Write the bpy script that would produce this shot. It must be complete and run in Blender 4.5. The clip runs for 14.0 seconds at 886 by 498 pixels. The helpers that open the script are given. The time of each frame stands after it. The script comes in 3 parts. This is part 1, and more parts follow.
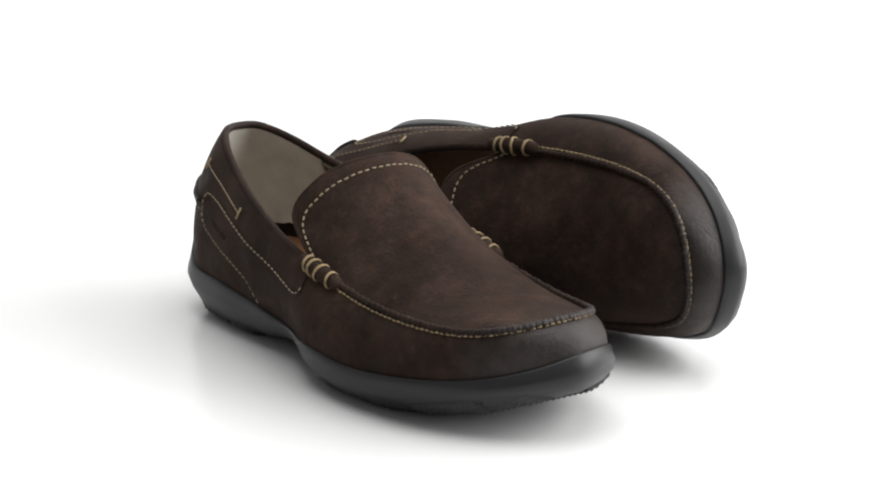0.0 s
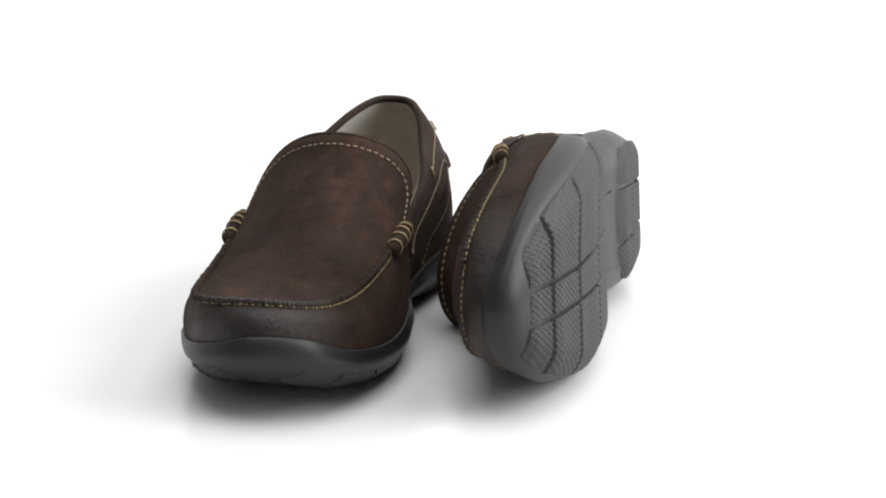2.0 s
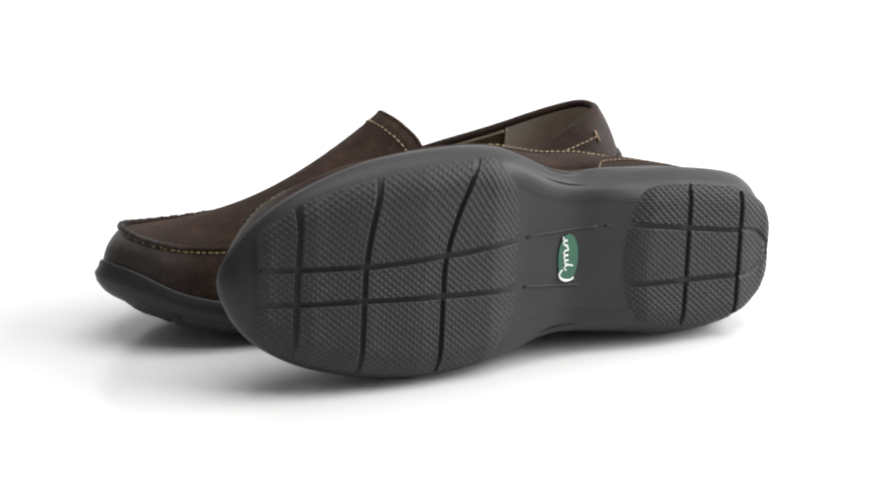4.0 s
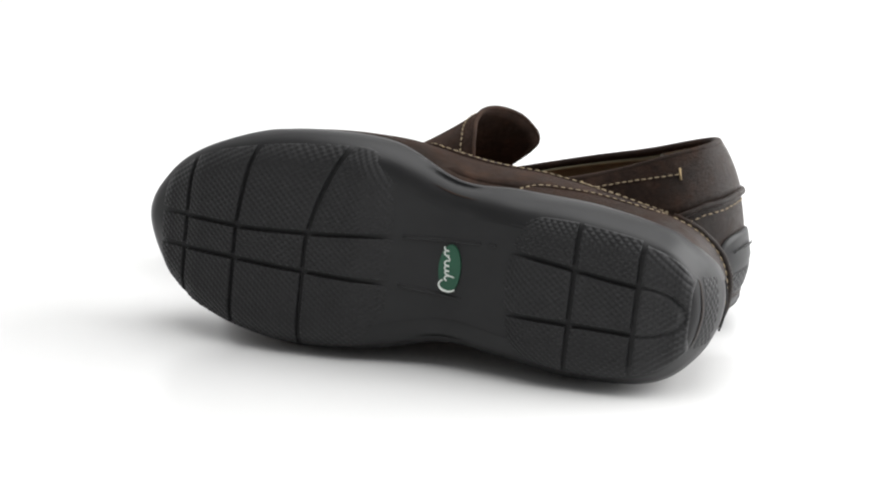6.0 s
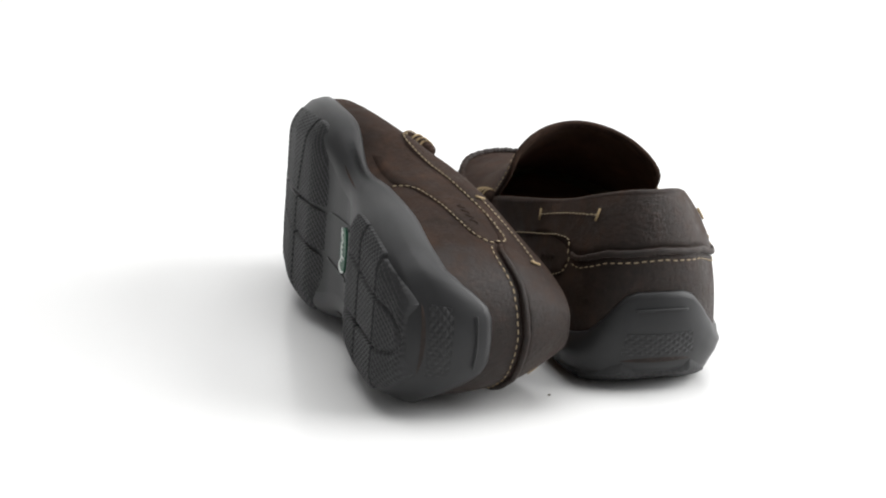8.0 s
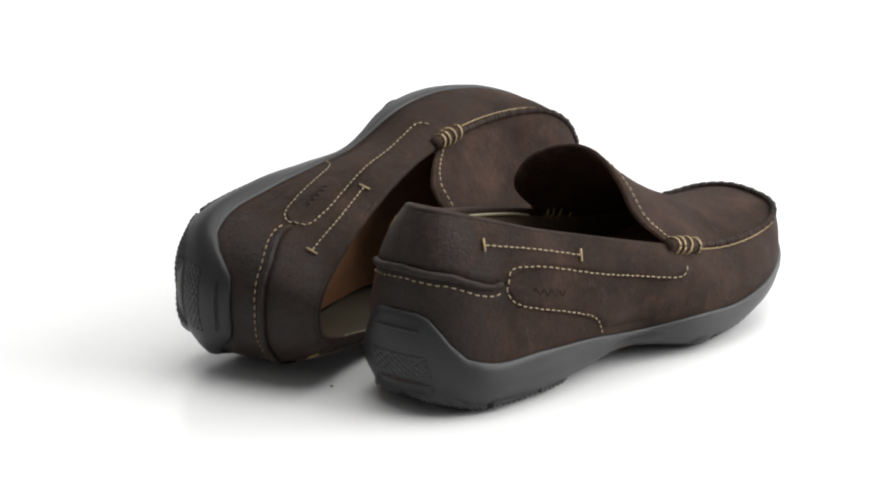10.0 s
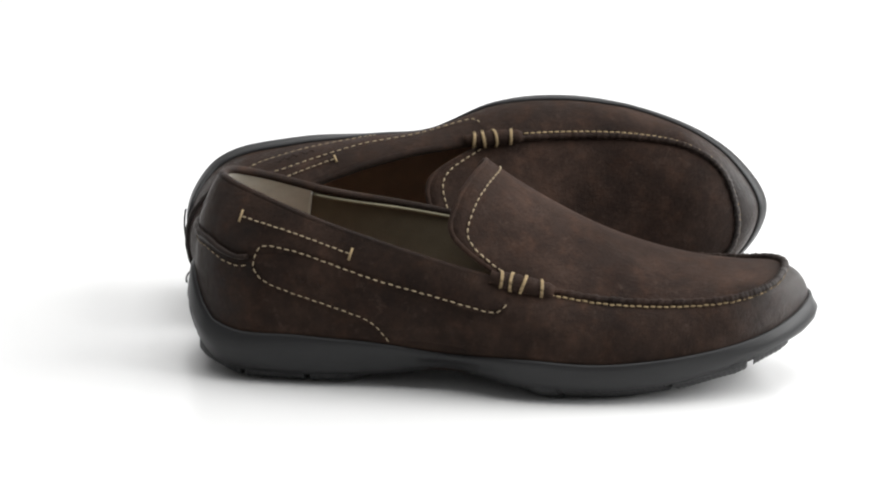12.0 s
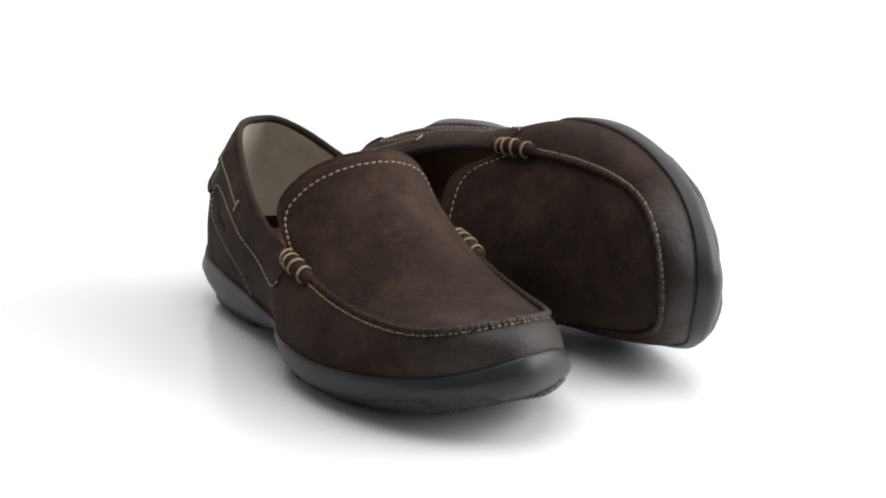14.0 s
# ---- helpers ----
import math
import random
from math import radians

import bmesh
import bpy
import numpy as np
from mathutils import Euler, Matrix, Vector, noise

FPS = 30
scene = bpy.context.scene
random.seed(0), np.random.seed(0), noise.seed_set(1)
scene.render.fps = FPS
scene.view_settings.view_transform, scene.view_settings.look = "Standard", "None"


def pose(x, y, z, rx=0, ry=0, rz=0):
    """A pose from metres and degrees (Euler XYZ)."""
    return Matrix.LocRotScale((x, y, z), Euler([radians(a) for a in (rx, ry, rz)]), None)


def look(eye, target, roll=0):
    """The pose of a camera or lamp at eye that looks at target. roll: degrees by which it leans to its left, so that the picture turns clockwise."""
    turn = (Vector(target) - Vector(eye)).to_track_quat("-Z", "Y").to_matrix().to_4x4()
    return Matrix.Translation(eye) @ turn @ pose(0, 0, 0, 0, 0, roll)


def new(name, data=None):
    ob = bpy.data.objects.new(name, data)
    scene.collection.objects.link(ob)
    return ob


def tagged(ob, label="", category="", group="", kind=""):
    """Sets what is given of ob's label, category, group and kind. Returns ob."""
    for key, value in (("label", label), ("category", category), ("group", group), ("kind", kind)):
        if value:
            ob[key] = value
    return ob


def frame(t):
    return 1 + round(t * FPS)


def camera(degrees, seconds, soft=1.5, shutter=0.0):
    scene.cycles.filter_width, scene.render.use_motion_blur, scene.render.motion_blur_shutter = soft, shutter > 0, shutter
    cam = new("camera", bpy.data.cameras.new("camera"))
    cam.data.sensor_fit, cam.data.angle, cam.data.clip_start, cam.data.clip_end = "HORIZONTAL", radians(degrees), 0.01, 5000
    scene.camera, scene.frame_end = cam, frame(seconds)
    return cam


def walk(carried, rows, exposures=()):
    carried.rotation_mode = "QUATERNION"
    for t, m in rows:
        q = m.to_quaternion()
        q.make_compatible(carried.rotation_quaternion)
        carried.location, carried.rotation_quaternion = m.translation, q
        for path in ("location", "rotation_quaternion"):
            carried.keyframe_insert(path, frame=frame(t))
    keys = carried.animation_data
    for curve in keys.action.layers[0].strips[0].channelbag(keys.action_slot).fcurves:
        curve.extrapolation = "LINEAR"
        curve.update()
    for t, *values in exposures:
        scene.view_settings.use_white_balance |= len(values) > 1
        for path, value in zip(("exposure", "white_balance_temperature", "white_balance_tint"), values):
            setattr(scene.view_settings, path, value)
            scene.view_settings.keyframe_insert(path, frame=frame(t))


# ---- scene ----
import functools

# ---------------------------------------------------------------- camera
cam = camera(20.55, 14.0, soft=2.1)
EYE = (0.0, -1.19, 0.364)
TARGET = (-0.01057, 0.0, 0.0413)
walk(cam, [(0.0, look(EYE, TARGET, 0.2)), (14.0, look(EYE, TARGET, 0.2))])

# ---------------------------------------------------------------- world, lights, exposure
world = bpy.data.worlds.new("studio")
scene.world = world
world.use_nodes = True
world.node_tree.nodes["Background"].inputs[0].default_value = (1.0, 1.0, 1.0, 1)
world.node_tree.nodes["Background"].inputs[1].default_value = 0.25
scene.view_settings.exposure = 0.0


def softbox(name, eye, target, size_x, size_y, watts):
    data = bpy.data.lights.new(name, "AREA")
    data.shape, data.size, data.size_y, data.energy = "RECTANGLE", size_x, size_y, watts
    ob = new(name, data)
    ob.matrix_world = look(eye, target)
    return ob


softbox("softbox_key", (1.62, -0.12, 0.95), (0.0, 0.0, 0.03), 1.7, 1.5, 60)
softbox("softbox_top", (0.12, 0.02, 1.9), (0.0, 0.02, 0.0), 2.0, 1.8, 41)


# ---------------------------------------------------------------- materials
def material(name, rough=0.6, metal=0.0):
    mat = bpy.data.materials.new(name)
    mat.use_nodes = True
    nt = mat.node_tree
    bsdf = nt.nodes["Principled BSDF"]
    bsdf.inputs["Roughness"].default_value = rough
    bsdf.inputs["Metallic"].default_value = metal
    return mat, nt, bsdf


def noise_node(nt, scale, detail=4.0, rough=0.6):
    tc = nt.nodes.new("ShaderNodeTexCoord")
    n = nt.nodes.new("ShaderNodeTexNoise")
    n.inputs["Scale"].default_value = scale
    n.inputs["Detail"].default_value = detail
    n.inputs["Roughness"].default_value = rough
    nt.links.new(tc.outputs["Object"], n.inputs["Vector"])
    return n


def ramp(nt, source, stops):
    r = nt.nodes.new("ShaderNodeValToRGB")
    e = r.color_ramp.elements
    e[0].position, e[0].color = stops[0][0], (*stops[0][1], 1)
    e[1].position, e[1].color = stops[-1][0], (*stops[-1][1], 1)
    for pos, col in stops[1:-1]:
        k = e.new(pos)
        k.color = (*col, 1)
    nt.links.new(source, r.inputs["Fac"])
    return r


def mix(nt, mode, fac, a, b):
    m = nt.nodes.new("ShaderNodeMix")
    m.data_type, m.blend_type = "RGBA", mode
    if isinstance(fac, float):
        m.inputs[0].default_value = fac
    else:
        nt.links.new(fac, m.inputs[0])
    nt.links.new(a, m.inputs[6])
    nt.links.new(b, m.inputs[7])
    return m.outputs[2]


def bump(nt, bsdf, height, strength, distance):
    b = nt.nodes.new("ShaderNodeBump")
    b.inputs["Strength"].default_value = strength
    b.inputs["Distance"].default_value = distance
    nt.links.new(height, b.inputs["Height"])
    nt.links.new(b.outputs["Normal"], bsdf.inputs["Normal"])


def suede(name, dark, light, rough, burnish=1.0):
    """Brushed nubuck: cloudy brown nap with rubbed places, fine grain, a soft uneven gloss."""
    mat, nt, bsdf = material(name, rough)
    cloud = noise_node(nt, 26, 7, 0.68)
    patch = noise_node(nt, 90, 5, 0.7)
    grain = noise_node(nt, 520, 4, 0.75)
    mid = tuple(a * 0.6 + b * 0.4 for a, b in zip(dark, light))
    c = ramp(nt, cloud.outputs["Fac"], [(0.34, dark), (0.52, mid), (0.70, light)])
    k = ramp(nt, patch.outputs["Fac"], [(0.30, (0.66, 0.64, 0.63)), (0.52, (1.0, 1.0, 1.0)), (0.72, (1.6, 1.5, 1.42))])
    g = ramp(nt, grain.outputs["Fac"], [(0.3, (0.82, 0.82, 0.82)), (0.7, (1.16, 1.15, 1.14))])
    col = mix(nt, "MULTIPLY", 1.0, c.outputs["Color"], k.outputs["Color"])
    col = mix(nt, "MULTIPLY", 1.0, col, g.outputs["Color"])
    scuff = noise_node(nt, 150, 8, 0.8)
    rub = ramp(nt, scuff.outputs["Fac"], [(0.56, (0, 0, 0)), (0.70, (0.55, 0.55, 0.55))])
    pale = ramp(nt, grain.outputs["Fac"], [(0.3, tuple(v * k for v, k in zip(light, (1.15, 1.25, 1.3)))), (0.7, tuple(v * k for v, k in zip(light, (1.6, 1.75, 1.85))))])
    col = mix(nt, "MIX", rub.outputs["Color"], col, pale.outputs["Color"])
    nt.links.new(col, bsdf.inputs["Base Color"])
    r = ramp(nt, patch.outputs["Fac"], [(0.35, (rough - 0.16,) * 3), (0.65, (min(rough + 0.1, 1.0),) * 3)])
    nt.links.new(r.outputs["Color"], bsdf.inputs["Roughness"])
    bsdf.inputs["Specular IOR Level"].default_value = 0.16
    bsdf.inputs["Sheen Weight"].default_value = 0.035
    bsdf.inputs["Sheen Roughness"].default_value = 0.45
    bsdf.inputs["Sheen Tint"].default_value = (0.80, 0.52, 0.40, 1)
    # toe cap and heel rubbed dark and smooth, with a ragged border
    mottle = nt.nodes.new("ShaderNodeMath")
    mottle.operation, mottle.inputs[1].default_value = "MULTIPLY_ADD", 0.7
    half = nt.nodes.new("ShaderNodeMath")
    half.operation, half.inputs[1].default_value = "MULTIPLY", 0.3
    nt.links.new(patch.outputs["Fac"], half.inputs[0])
    nt.links.new(cloud.outputs["Fac"], mottle.inputs[0])
    nt.links.new(half.outputs[0], mottle.inputs[2])
    tc = nt.nodes.new("ShaderNodeTexCoord")
    xyz = nt.nodes.new("ShaderNodeSeparateXYZ")
    nt.links.new(tc.outputs["Object"], xyz.inputs[0])
    wob = nt.nodes.new("ShaderNodeMath")
    wob.operation, wob.inputs[1].default_value = "MULTIPLY_ADD", 0.05
    nt.links.new(mottle.outputs[0], wob.inputs[0])
    nt.links.new(xyz.outputs["X"], wob.inputs[2])
    toe = ramp(nt, wob.outputs[0], [(0.040, (0.85 * burnish,) * 3), (0.062, (0, 0, 0)), (0.280, (0, 0, 0)), (0.312, (burnish,) * 3)])
    dark_toe = mix(nt, "MULTIPLY", toe.outputs["Color"], col, ramp(nt, grain.outputs["Fac"], [(0.3, (0.50, 0.51, 0.53)), (0.7, (0.76, 0.78, 0.81))]).outputs["Color"])
    nt.links.new(dark_toe, bsdf.inputs["Base Color"])
    smooth_toe = mix(nt, "MIX", toe.outputs["Color"], r.outputs["Color"], ramp(nt, patch.outputs["Fac"], [(0.3, (0.28,) * 3), (0.7, (0.52,) * 3)]).outputs["Color"])
    nt.links.new(smooth_toe, bsdf.inputs["Roughness"])
    gloss = ramp(nt, wob.outputs[0], [(0.040, (0.09 + 0.13 * burnish,) * 3), (0.062, (0.09,) * 3), (0.280, (0.09,) * 3), (0.312, (0.09 + 0.24 * burnish,) * 3)])
    nt.links.new(gloss.outputs["Color"], bsdf.inputs["Specular IOR Level"])
    add = nt.nodes.new("ShaderNodeMath")
    add.operation = "ADD"
    nt.links.new(grain.outputs["Fac"], add.inputs[0])
    nt.links.new(scuff.outputs["Fac"], add.inputs[1])
    bump(nt, bsdf, add.outputs[0], 0.5, 0.0011)
    return mat


def rubber(name, base, rough, gloss=0.3):
    mat, nt, bsdf = material(name, rough)
    n = noise_node(nt, 60, 4, 0.6)
    c = ramp(nt, n.outputs["Fac"], [(0.3, tuple(v * 0.92 for v in base)), (0.7, tuple(v * 1.08 for v in base))])
    nt.links.new(c.outputs["Color"], bsdf.inputs["Base Color"])
    bsdf.inputs["Specular IOR Level"].default_value = gloss
    f = noise_node(nt, 1500, 2, 0.5)
    bump(nt, bsdf, f.outputs["Fac"], 0.12, 0.0003)
    return mat


def cloth(name, base, rough=0.9):
    mat, nt, bsdf = material(name, rough)
    n = noise_node(nt, 70, 5, 0.65)
    c = ramp(nt, n.outputs["Fac"], [(0.3, tuple(v * 0.86 for v in base)), (0.7, tuple(min(0.92, v * 1.12) for v in base))])
    nt.links.new(c.outputs["Color"], bsdf.inputs["Base Color"])
    f = noise_node(nt, 1200, 3, 0.6)
    bump(nt, bsdf, f.outputs["Fac"], 0.4, 0.0005)
    return mat


SUEDE = suede("brown_nubuck", (0.0122, 0.0075, 0.0056), (0.0410, 0.0250, 0.0184), 0.82)
VAMP = suede("brown_nubuck_vamp", (0.0152, 0.0091, 0.0068), (0.0440, 0.0272, 0.0204), 0.92, 0.25)
EDGE = suede("dark_leather_edge", (0.0130, 0.0086, 0.0068), (0.034, 0.0205, 0.0150), 0.72)
RUBBER = rubber("charcoal_rubber", (0.0150, 0.0150, 0.0156), 0.42)
TREAD = rubber("tread_rubber", (0.0280, 0.0280, 0.0287), 0.43, 0.18)
GROOVE = rubber("groove_rubber", (0.0280, 0.0280, 0.0287), 0.43, 0.18)
CREAM = cloth("cream_lining", (0.55, 0.54, 0.48))
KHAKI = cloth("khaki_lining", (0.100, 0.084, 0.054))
EDGING = cloth("pale_edging", (0.20, 0.18, 0.12))
TAN = cloth("tan_insole", (0.22, 0.10, 0.045), 0.7)
THREAD = cloth("gold_thread", (0.27, 0.195, 0.100), 0.8)
PALE = cloth("pale_thread", (0.29, 0.225, 0.140), 0.8)
GREEN = cloth("green_badge", (0.012, 0.085, 0.045), 0.45)
WHITE = cloth("white_print", (0.75, 0.78, 0.74), 0.5)


def floor_material():
    mat, nt, bsdf = material("white_acrylic", 0.2)
    n = noise_node(nt, 3, 3, 0.5)
    c = ramp(nt, n.outputs["Fac"], [(0.3, (0.71, 0.71, 0.71)), (0.7, (0.735, 0.735, 0.73))])
    nt.links.new(c.outputs["Color"], bsdf.inputs["Base Color"])
    bsdf.inputs["Specular IOR Level"].default_value = 0.5
    return mat


FLOOR = floor_material()


# ---------------------------------------------------------------- building helpers
def link(name, verts, faces, mat, parent=None, label="", smooth=True, flip=False):
    me = bpy.data.meshes.new(name)
    me.from_pydata([tuple(map(float, v)) for v in verts], [], [tuple(reversed(f)) if flip else tuple(f) for f in faces])
    me.materials.append(mat)
    me.validate()
    if smooth:
        me.polygons.foreach_set("use_smooth", [True] * len(me.polygons))
    me.update()
    ob = new(name, me)
    if parent is not None:
        ob.parent = parent
    if label:
        tagged(ob, label)
    return ob


def grid_faces(rows, cols, wrap=False, start=0):
    out = []
    for i in range(rows - 1):
        for j in range(cols if wrap else cols - 1):
            k = (j + 1) % cols
            out.append((start + i * cols + j, start + i * cols + k, start + (i + 1) * cols + k, start + (i + 1) * cols + j))
    return out


def spline(table, t, closed=False):
    """Catmull-Rom through the rows of a table at the parameter t (0, 1, 2 ... at the rows)."""
    n = len(table)
    i = int(math.floor(t))
    if not closed:
        i = max(0, min(n - 2, i))
    f = t - i
    pick = (lambda k: table[k % n]) if closed else (lambda k: table[max(0, min(n - 1, k))])
    a, b, c, d = (np.array(pick(i + k), float) for k in (-1, 0, 1, 2))
    return 0.5 * (2 * b + (c - a) * f + (2 * a - 5 * b + 4 * c - d) * f * f + (3 * b - a - 3 * c + d) * f ** 3)


def table1(xs, ys, x):
    """Smooth value through (xs, ys) at x."""
    x = max(xs[0], min(xs[-1], x))
    i = max(0, min(len(xs) - 2, int(np.searchsorted(xs, x)) - 1))
    f = (x - xs[i]) / (xs[i + 1] - xs[i])
    g = f * f * (3 - 2 * f) * 0.35 + f * 0.65
    return ys[i] + (ys[i + 1] - ys[i]) * g


def unit(v):
    return v / (np.linalg.norm(v) + 1e-12)


def tube(points, radius, sides=8, closed=False, squash=1.0):
    """Vertices and faces of a tube along points; radius is a number or a function of the index."""
    verts, n = [], len(points)
    pts = [np.array(p, float) for p in points]
    for i, p in enumerate(pts):
        t = unit(pts[min(i + 1, n - 1)] - pts[max(i - 1, 0)])
        up = np.array([0, 0, 1.0]) if abs(t[2]) < 0.95 else np.array([1.0, 0, 0])
        a = unit(np.cross(t, up))
        b = np.cross(a, t)
        r = radius(i) if callable(radius) else radius
        for k in range(sides):
            w = 2 * math.pi * k / sides
            verts.append(p + a * r * math.cos(w) + b * r * squash * math.sin(w))
    faces = grid_faces(n, sides, True)
    faces.append(tuple(range(sides))[::-1])
    faces.append(tuple(range((n - 1) * sides, n * sides)))
    return verts, faces


def resample(points, step):
    pts = np.array(points, float)
    seg = np.linalg.norm(np.diff(pts, axis=0), axis=1)
    s = np.r_[0, np.cumsum(seg)]
    n = max(2, int(round(s[-1] / step)) + 1)
    q = np.linspace(0, s[-1], n)
    return np.c_[[np.interp(q, s, pts[:, k]) for k in range(3)]].T


def stitches(points, step, length, thick):
    """A row of separate thread stitches: small six-sided spindles along a path."""
    pts = resample(points, step)
    verts, faces = [], []
    for i in range(len(pts) - 1):
        t = unit(pts[i + 1] - pts[i])
        c = (pts[i] + pts[i + 1]) / 2
        up = np.array([0, 0, 1.0]) if abs(t[2]) < 0.9 else np.array([1.0, 0, 0])
        a = unit(np.cross(t, up))
        b = np.cross(a, t)
        c = c + b * thick * 0.25 * math.sin(i * 2.4)
        base = len(verts)
        for u, r in ((-0.5, 0.35), (-0.3, 1.0), (0.3, 1.0), (0.5, 0.35)):
            for k in range(6):
                w = math.pi * k / 3
                verts.append(c + t * u * length + (a * math.cos(w) + b * math.sin(w)) * thick * r)
        faces += grid_faces(4, 6, True, base)
        faces.append(tuple(range(base, base + 6))[::-1])
        faces.append(tuple(range(base + 18, base + 24)))
    return verts, faces


# ---------------------------------------------------------------- the shoe's form
# Right shoe: x from heel to toe, y towards the inner side, z up from the floor.
# Stations 0 (heel) to 11 (toe); the outer side has negative y.
RIM_X = (0.0, 0.006, 0.024, 0.060, 0.098, 0.130, 0.165, 0.200, 0.235, 0.267, 0.2890, 0.3005)
RIM_OUT = (0.0, -0.021, -0.0352, -0.0400, -0.0390, -0.0390, -0.0512, -0.0520, -0.0450, -0.0318, -0.0145, 0.0080)
RIM_IN = (0.0, 0.022, 0.0372, 0.0425, 0.0395, 0.0385, 0.0490, 0.0545, 0.0537, 0.0465, 0.0322, 0.0080)
SOLE_TOP = (0.0500, 0.0430, 0.0270, 0.0258, 0.0235, 0.0195, 0.0218, 0.0205, 0.0232, 0.0280, 0.0345, 0.0415)
SOLE_TOP_IN = (0.0500, 0.0430, 0.0270, 0.0258, 0.0235, 0.0195, 0.0215, 0.0200, 0.0225, 0.0292, 0.0392, 0.0415)
SOLE_LOW = (0.0122, 0.0108, 0.0070, 0.0052, 0.0066, 0.0098, 0.0058, 0.0052, 0.0085, 0.0150, 0.0212, 0.0238)
TOP_X = (0.0165, 0.0205, 0.036, 0.064, 0.098, 0.130, 0.162, 0.200, 0.235, 0.262, 0.279, 0.2850)
TOP_OUT = (0.0, -0.0110, -0.0200, -0.0290, -0.0375, -0.0415, -0.0415, -0.0395, -0.0360, -0.0295, -0.0160, 0.009)
TOP_IN = (0.0, 0.0110, 0.0200, 0.0290, 0.0385, 0.0425, 0.0430, 0.0425, 0.0405, 0.0360, 0.0270, 0.009)
TOP_Z_OUT = (0.0940, 0.0932, 0.0885, 0.0795, 0.0705, 0.0620, 0.0545, 0.0475, 0.0460, 0.0475, 0.0510, 0.0535)
TOP_Z_IN = (0.0940, 0.0932, 0.0885, 0.0795, 0.0715, 0.0645, 0.0580, 0.0510, 0.0480, 0.0490, 0.0520, 0.0535)
STATIONS = 11


def ring(outer, inner):
    """Closed table: the outer side from heel to toe, then the inner side back."""
    return [*outer, *inner[-2:0:-1]]


RIM = ring(list(zip(RIM_X, RIM_OUT)), list(zip(RIM_X, RIM_IN)))
TOP = ring(list(zip(TOP_X, TOP_OUT, TOP_Z_OUT)), list(zip(TOP_X, TOP_IN, TOP_Z_IN)))
SOLE_T = ring([(v,) for v in SOLE_TOP], [(v,) for v in SOLE_TOP_IN])
SOLE_B = ring([(v,) for v in SOLE_LOW], [(v,) for v in SOLE_LOW])
RN = len(RIM)


@functools.lru_cache(None)
def rim(r):
    return spline(RIM, r, True)


@functools.lru_cache(None)
def rim_normal(r):
    t = rim(r + 0.02) - rim(r - 0.02)
    n = np.array([t[1], -t[0]])
    n = n / (np.linalg.norm(n) + 1e-9)
    return -n if (n @ (rim(r) - np.array([0.14, 0.004]))) < 0 and (r < 1.2 or r > RN - 1.2) else n


@functools.lru_cache(None)
def sole_top(r):
    p = min(r % RN, RN - r % RN)
    if p < 2.0:
        # the heel cup: flat on top, with slanting flanks
        return table1((0.0, 0.5, 0.75, 1.0, 1.3, 1.65, 2.0), (0.0505, 0.0502, 0.0482, 0.0428, 0.0355, 0.0292, 0.0270), p)
    return float(spline(SOLE_T, r, True)[0])


@functools.lru_cache(None)
def sole_low(r):
    return float(spline(SOLE_B, r, True)[0])


def controls(r):
    """Lower, middle and upper control point of the upper's side wall at r."""
    e, n = rim(r), rim_normal(r)
    low = max(0.010, sole_top(r) - 0.012) if 1.6 < r < RN - 1.6 else 0.016
    top = spline(TOP, r, True)
    a = np.array([*(e - n * 0.0035), low])
    toe = max(0.0, 1 - abs(r - STATIONS) / 3.0)
    ball = max(0.0, 1 - abs(r - 7.9) / 2.2)
    waist = max(0.0, 1 - abs(r - 5.2) / 2.4)
    m = np.array([*(e + n * (0.0012 + 0.0065 * max(0.0, 1 - abs(r - 4.0) / 2.4) - 0.003 * toe + 0.0050 * ball + 0.0085 * waist)), low + (0.66 + 0.22 * toe) * (top[2] - low)])
    return a, m, top


DENSE = 48
FORM = np.array([controls(i / DENSE) for i in range(RN * DENSE)])


def at(r):
    """The three control points at r, from the dense table."""
    k = (r % RN) * DENSE
    i = int(k)
    f = k - i
    return FORM[i % len(FORM)] * (1 - f) + FORM[(i + 1) % len(FORM)] * f


def wall(r, v):
    """A point of the upper's side wall: v = 0 in the sole, 1 at the collar or the toe seam."""
    a, m, b = at(r)
    return (1 - v) ** 2 * a + 2 * v * (1 - v) * m + v * v * b


def wall_normal(r, v):
    n = unit(np.cross(wall(r + 0.03, v) - wall(r - 0.03, v), wall(r, v + 0.02) - wall(r, v - 0.02)))
    a = at(r)
    return n if n[:2] @ (a[1] - a[0])[:2] > 0 else -n


def v_at(r, z):
    """Where the wall at r reaches the height z."""
    a, m, b = at(r)[:, 2]
    k2, k1, k0 = a - 2 * m + b, 2 * (m - a), a - z
    if abs(k2) < 1e-7:
        v = -k0 / k1
    else:
        d = math.sqrt(max(0.0, k1 * k1 - 4 * k2 * k0))
        v = (-k1 + d) / (2 * k2)
    return max(0.0, min(1.0, v))


def r_at(x, z, inner):
    """Ring parameter of the place at x and height z on one side."""
    lo, hi = 0.3, 10.7
    for _ in range(18):
        mid = (lo + hi) / 2
        rr = RN - mid if inner else mid
        lo, hi = (mid, hi) if wall(rr, v_at(rr, z))[0] < x else (lo, mid)
    return RN - lo if inner else lo


@functools.lru_cache(None)
def on_side(x, z, inner, lift=0.0):
    r = r_at(x, z, inner)
    v = v_at(r, z)
    return wall(r, v) + wall_normal(r, v) * lift


